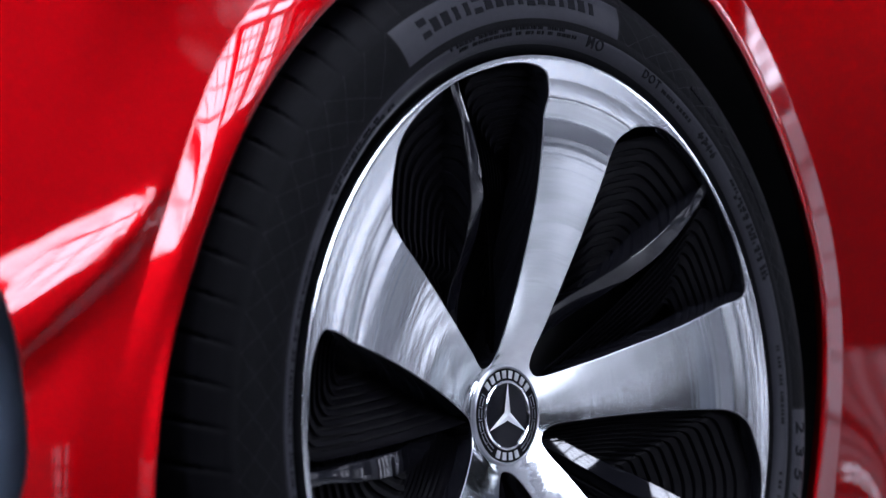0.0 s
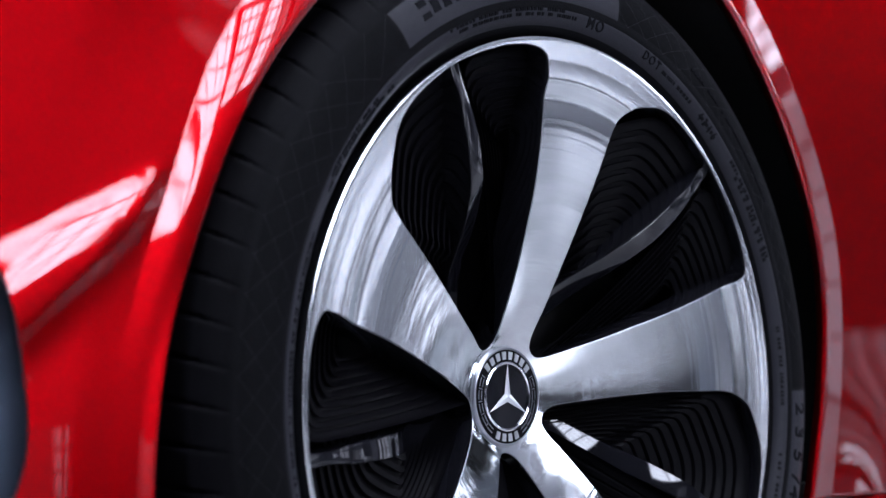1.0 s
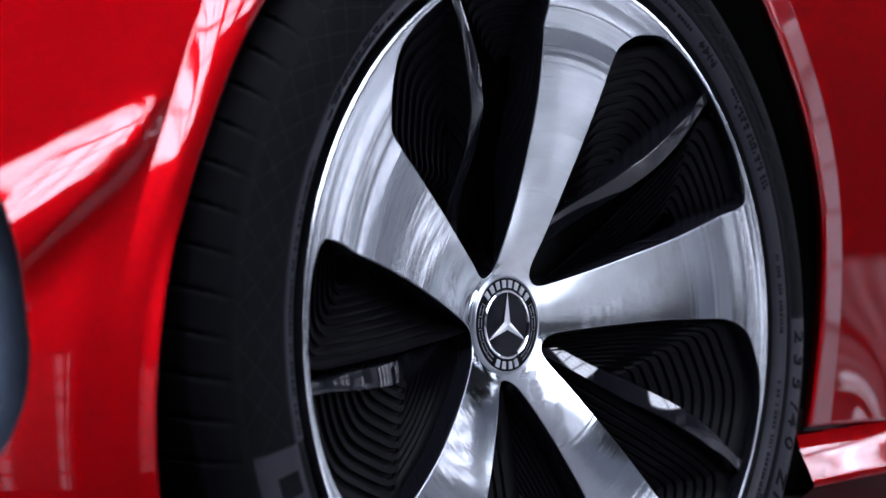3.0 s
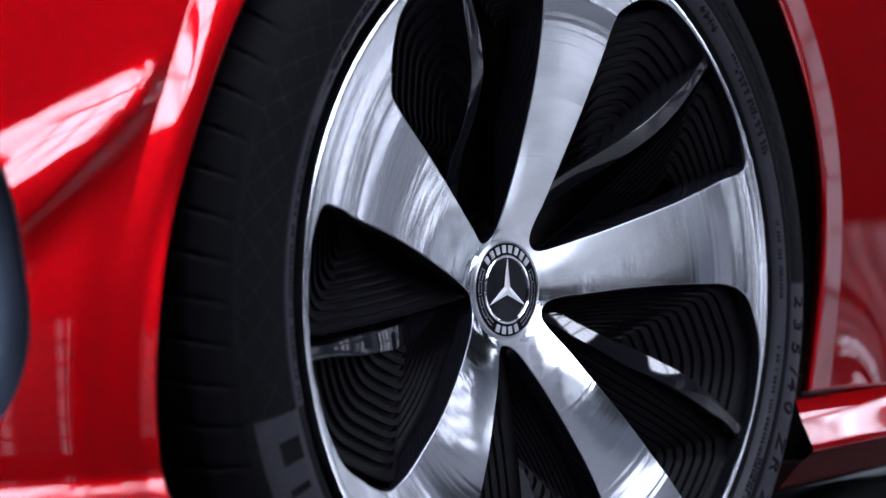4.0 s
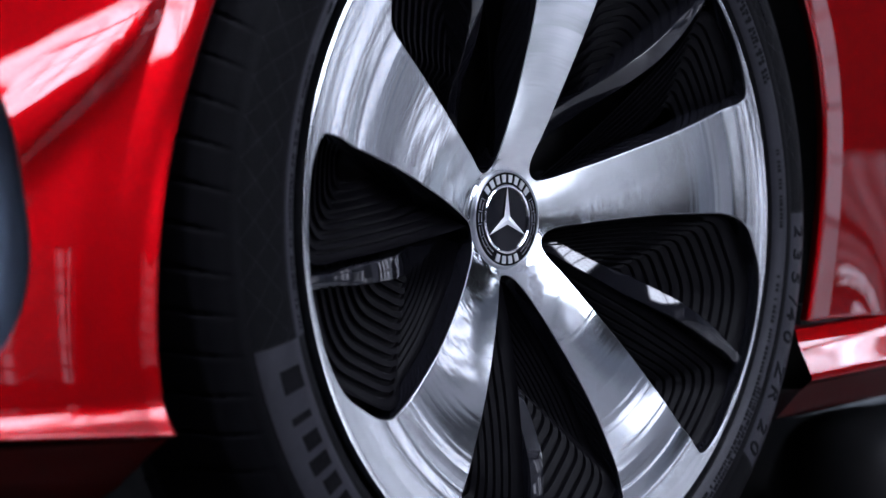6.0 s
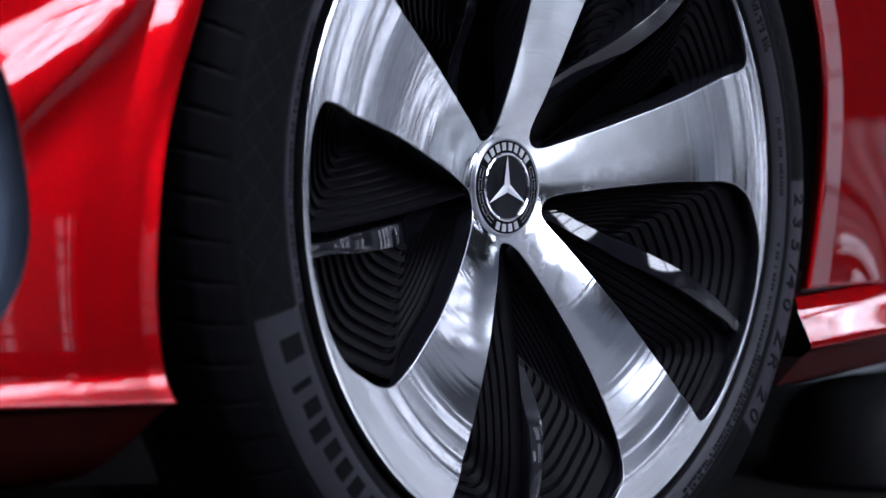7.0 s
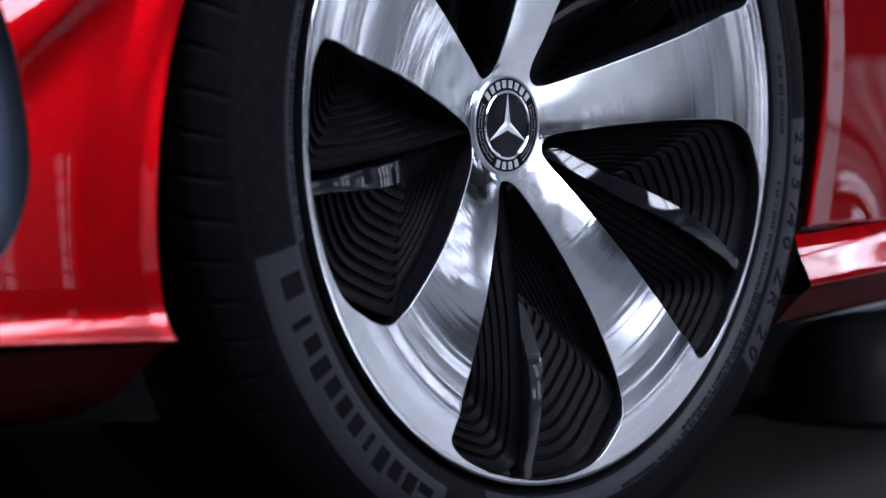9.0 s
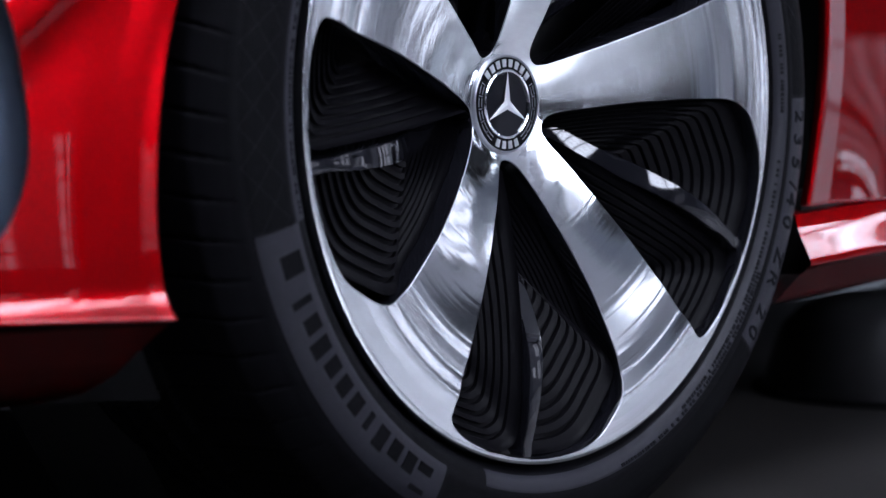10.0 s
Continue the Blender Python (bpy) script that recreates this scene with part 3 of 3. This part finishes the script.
# ---- bodywork round the wheel ----
ARCH_TABLE = curve_of([(-113, 0.403), (-105, 0.3985), (-97, 0.3860), (-90, 0.3765), (-85, 0.3720), (-78, 0.3625), (-68, 0.3585), (-50, 0.3585), (-38, 0.359), (-15, 0.371), (8, 0.386), (30, 0.391), (45, 0.380), (58, 0.376), (68, 0.375), (79, 0.363), (87, 0.354), (95, 0.346), (102, 0.341), (107, 0.342)])


def ARCH(th):
    """The edge of the arch, smoothed along its length."""
    return sum(w * ARCH_TABLE(th + 3.0 * k) for k, w in ((-4, 0.03), (-3, 0.06), (-2, 0.12), (-1, 0.18), (0, 0.22), (1, 0.18), (2, 0.12), (3, 0.06), (4, 0.03)))


def ramp_up(s, lo, hi):
    """Integral of a slope that grows from 0 at lo to 1 at hi and stays there."""
    if s <= lo:
        return 0.0
    return (s - lo) ** 2 / (2 * (hi - lo)) if s < hi else (hi - lo) / 2 + s - hi


def scoop(d):
    """How far the flank swells out at d below the character line."""
    a = min(0.5 * (d + math.sqrt(d * d + 0.000016)), 0.0364)
    return 0.16 * a - 2.2 * a * a


def shell(x, z, s, front, wide=1.0):
    """Depth of the outer skin at a place s metres out from the edge of the arch."""
    if front:
        flare = 0.155 - 0.12 * ease(-0.05, -0.11, z)
        lip = min(s / wide, 0.028)
        top = (wide - 1) / 0.3
        foot = ease(0.10, 0.0, z)
        y = wide * ((0.10 + 0.06 * top) * lip + (flare - 0.06 * top) * (1 - 0.85 * foot) * ramp_up(lip, 0.008 - 0.008 * top, 0.015 + 0.013 * top))
        y += 0.14 * foot * (min(s, 0.012) - 0.5 * max(0, min(s, 0.012) - 0.006) ** 2 / 0.006)
        s = max(0, s - 0.028 * (wide - 1))
        ridge = 0.143 + (x + 0.363) * 0.55
        y += 0.10 * max(0, s - 0.05) ** 1.25 * ease(ridge - 0.035, ridge - 0.09, z)
        y += 0.12 * max(0, min(s, 0.2) - 0.028)
        y -= 0.20 * max(0, z - ridge) ** 2 * ease(0.028, 0.12, s)
        y -= scoop(ridge - z) * ease(0.0275, 0.042 + 0.12 * ease(0.02, 0.08, ridge - z), s)
        y -= 0.070 * ramp_up(0.078 - z, 0.0, 0.06)
        low = max(0, -0.104 - z) / 0.028
        y -= 0.0126 * low * low
    else:
        y = 0.04 * min(s, 0.046) + 0.215 * ramp_up(min(s, 0.046), 0.002, 0.008)
        low = max(0, 0.055 - z) / 0.145
        y -= 0.006 * low * low * ease(0.0, 0.16, s)
    return y


LIP_STEPS = [0.0003, 0.0012, 0.0026, 0.0045, 0.0065, 0.0080, 0.0095, 0.0110, 0.0125, 0.0140, 0.0155, 0.017, 0.020, 0.023]
FRONT_CREASE = [0.0255, 0.0270, 0.0278, 0.0282, 0.0290, 0.0305, 0.033, 0.036, 0.040, 0.044, 0.050, 0.056]
REAR_CREASE = [0.026, 0.030, 0.034, 0.038, 0.042, 0.0446, 0.0456, 0.0464, 0.0474, 0.049, 0.052, 0.056]


def skin(t0, t1, steps, reach, front):
    rows = []
    for k in range(steps + 1):
        th = t0 + (t1 - t0) * k / steps
        e = polar(ARCH(th), th, 0)
        out = polar(1, max(-90, min(90, th)), 0)
        back = 1.0 if front else 0.45
        row = [(e[0] + out[0] * 0.006, 0.017 * back, e[2] + out[2] * 0.006), (e[0] + out[0] * 0.0005, 0.014 * back, e[2] + out[2] * 0.0005), (e[0], 0.0085 * back, e[2])]
        far = reach(th)
        wide = 1 + 0.30 * ease(0.11, 0.23, e[2]) if front else 1.0
        for s in LIP_STEPS + (FRONT_CREASE if front else REAR_CREASE) + [0.056 + (far - 0.056) * (q / 90) for q in range(1, 91)]:
            s = s * wide if s < 0.028 else s + 0.028 * (wide - 1)
            x, z = e[0] + out[0] * s, e[2] + out[2] * s
            if front:
                z += 0.05 * s * ease(-0.06, -0.12, z)
            round_in = 0.0014 * (1 - min(s / 0.0012, 1)) ** 2
            row.append((x, 0.001 + round_in + shell(x, z, s, front, wide), z))
        rows.append(row)
    bm = sheet(rows)
    bmesh.ops.recalc_face_normals(bm, faces=bm.faces)
    return bm


def panel(name, bm, label, thick=0.002):
    ob = part(name, bm, PAINT, car, label)
    ob.matrix_basis = wheel_at
    if thick:
        mod = ob.modifiers.new("thickness", "SOLIDIFY")
        mod.thickness, mod.offset = thick, -1
    return ob


def front_reach(th):
    z = ARCH(th) * math.cos(radians(th))
    d = abs(z + 0.028)
    return min(0.30, 0.080 + (5 if z > -0.028 else 8) * d * d + 400 * max(0, d - 0.080) ** 2)


panel("front_fender", skin(-108.3, -2, 360, front_reach, True), "glossy red front bumper and fender edge with a flared arch lip")
panel("rear_fender", skin(-2, 105.0, 180, lambda th: 0.30, False), "glossy red fender behind the wheel")

part("arch_liner", sheet([[polar(r, a, y) for a in range(-116, 113, 4)] for r, y in ((0.404, 0.018), (0.425, 0.10), (0.425, 0.34), (0.36, 0.37), (0.10, 0.37))]), LINER, car, "black wheel arch liner").matrix_basis = wheel_at


def extruded(section, x0, x1, n=24, bow=0.0, rise=0.0, slant=0.0):
    """A strip along x with a given (y, z) section; slant moves the front end back for lower points."""
    zs = [z for _, z in section]
    rows = []
    for k in range(n + 1):
        q = k / n
        rows.append([(x0 + slant * (max(zs) - z) * (1 - q) + (x1 - x0) * q, y + bow * q * q, z + rise * q) for y, z in section])
    bm = sheet(rows)
    bmesh.ops.recalc_face_normals(bm, faces=bm.faces)
    return bm


# sill below the fender, with its dark seam, and the panels that turn under the car
SILL = [(0.030, -0.0925), (0.010, -0.0935), (0.0045, -0.0955), (0.0034, -0.1000), (0.0016, -0.1070), (-0.0012, -0.1135), (-0.0052, -0.1222), (-0.0092, -0.1309), (-0.0112, -0.1352), (-0.0112, -0.1390), (-0.007, -0.1415)]
panel("sill", extruded(SILL, 0.316, 0.78, rise=0.020, slant=0.04), "glossy red side sill below a dark seam", 0)


def shut_line(x, z0, z1):
    """A narrow dark groove down the panel behind the wheel."""
    rows = []
    for k in range(13):
        z = z0 + (z1 - z0) * k / 12
        out = math.hypot(x, z) - ARCH(math.degrees(math.atan2(x, z)))
        y = 0.001 + shell(x, z, out, False)
        rows.append([(x - 0.0012, y + 0.004, z), (x - 0.0012, y - 0.0004, z), (x + 0.0012, y - 0.0004, z), (x + 0.0012, y + 0.004, z)])
    bm = sheet(rows)
    bmesh.ops.recalc_face_normals(bm, faces=bm.faces)
    return bm


part("shut_line", shut_line(0.4705, -0.079, -0.024), SEAM, car, "dark shut line").matrix_basis = wheel_at
part("sill_seam", box((0.335, 0.010, HUB - 0.096), (0.78, 0.026, HUB - 0.075)), SEAM, car, "dark panel gap")
panel("sill_underside", extruded([(-0.0085, -0.1418), (0.000, -0.1490), (0.009, -0.1590), (0.017, -0.1680), (0.022, -0.1735), (0.030, -0.1765), (0.06, -0.179), (0.16, -0.184)], 0.316, 0.80, rise=0.020, slant=-0.05), "red panel turning under the sill", 0)
panel("bumper_underside", extruded([(-0.0198, -0.1125), (-0.0060, -0.1205), (0.012, -0.133), (0.032, -0.147), (0.062, -0.161), (0.10, -0.172), (0.16, -0.177)], -0.70, -0.386, rise=-0.0135), "red panel turning under the bumper", 0)
part("underbody", box((-0.72, 0.37, 0.165), (3.75, 1.50, 0.30)), LINER, car, "black flat underbody")
part("underbody_side", box((0.40, 0.165, 0.167), (2.40, 0.37, 0.30)), LINER, car, "black flat underbody edge")
part("underbody_nose", box((-0.70, 0.165, 0.167), (-0.43, 0.37, 0.30)), LINER, car, "black flat underbody nose")
# hidden box, added to stop light from above reaching under the car
part("light_block", box((-0.72, 0.46, 0.30), (3.75, 1.45, 0.95)), LINER, car, "plain unseen box that blocks light inside the body")
part("liner_flap", sheet([[(-0.275 + 0.045 * k - 0.02 * (y - 0.20) / 0.1, y, HUB - 0.180 - 0.075 * k) for y in (0.205, 0.24, 0.28, 0.32)] for k in range(3)]), LINER, car, "black flap at the front of the wheel arch")
# dark glazed intake blade behind the edge of the bumper
intake = box((-0.60, 0.030, HUB - 0.095), (-0.425, 0.060, HUB + 0.070))
bmesh.ops.bevel(intake, geom=intake.edges, offset=0.006, segments=3, affect="EDGES")
part("air_intake", intake, BLUE, car, "smoked grey air intake blade")


# ---- on the floor under the car ----
def floor_dome():
    prof = [(0.0, 0.126), (0.03, 0.124), (0.06, 0.117), (0.085, 0.104), (0.105, 0.084), (0.118, 0.058), (0.125, 0.030), (0.128, 0.010), (0.131, 0.0)]
    turns = [2 * math.pi * k / 48 for k in range(48)]
    bm = sheet([[(max(r, 0.0005) * math.cos(a), max(r, 0.0005) * math.sin(a), z) for a in turns] for r, z in prof], closed=True)
    bmesh.ops.recalc_face_normals(bm, faces=bm.faces)
    return bm


dome = tagged(link_mesh("dark_dome", floor_dome(), DOME), "dark grey dome on the floor under the car", "stand")
dome.location = (0.900, 0.26, 0)
ring = lathe([(0.131, 0.004), (0.139, 0.0045), (0.1415, 0.007), (0.139, 0.0105), (0.133, 0.012), (0.127, 0.0105)], 48)
bmesh.ops.rotate(ring, verts=ring.verts, matrix=Matrix.Rotation(radians(90), 3, "X"))
part("foot_ring", ring, RUBBER, dome, "black rubber foot ring")
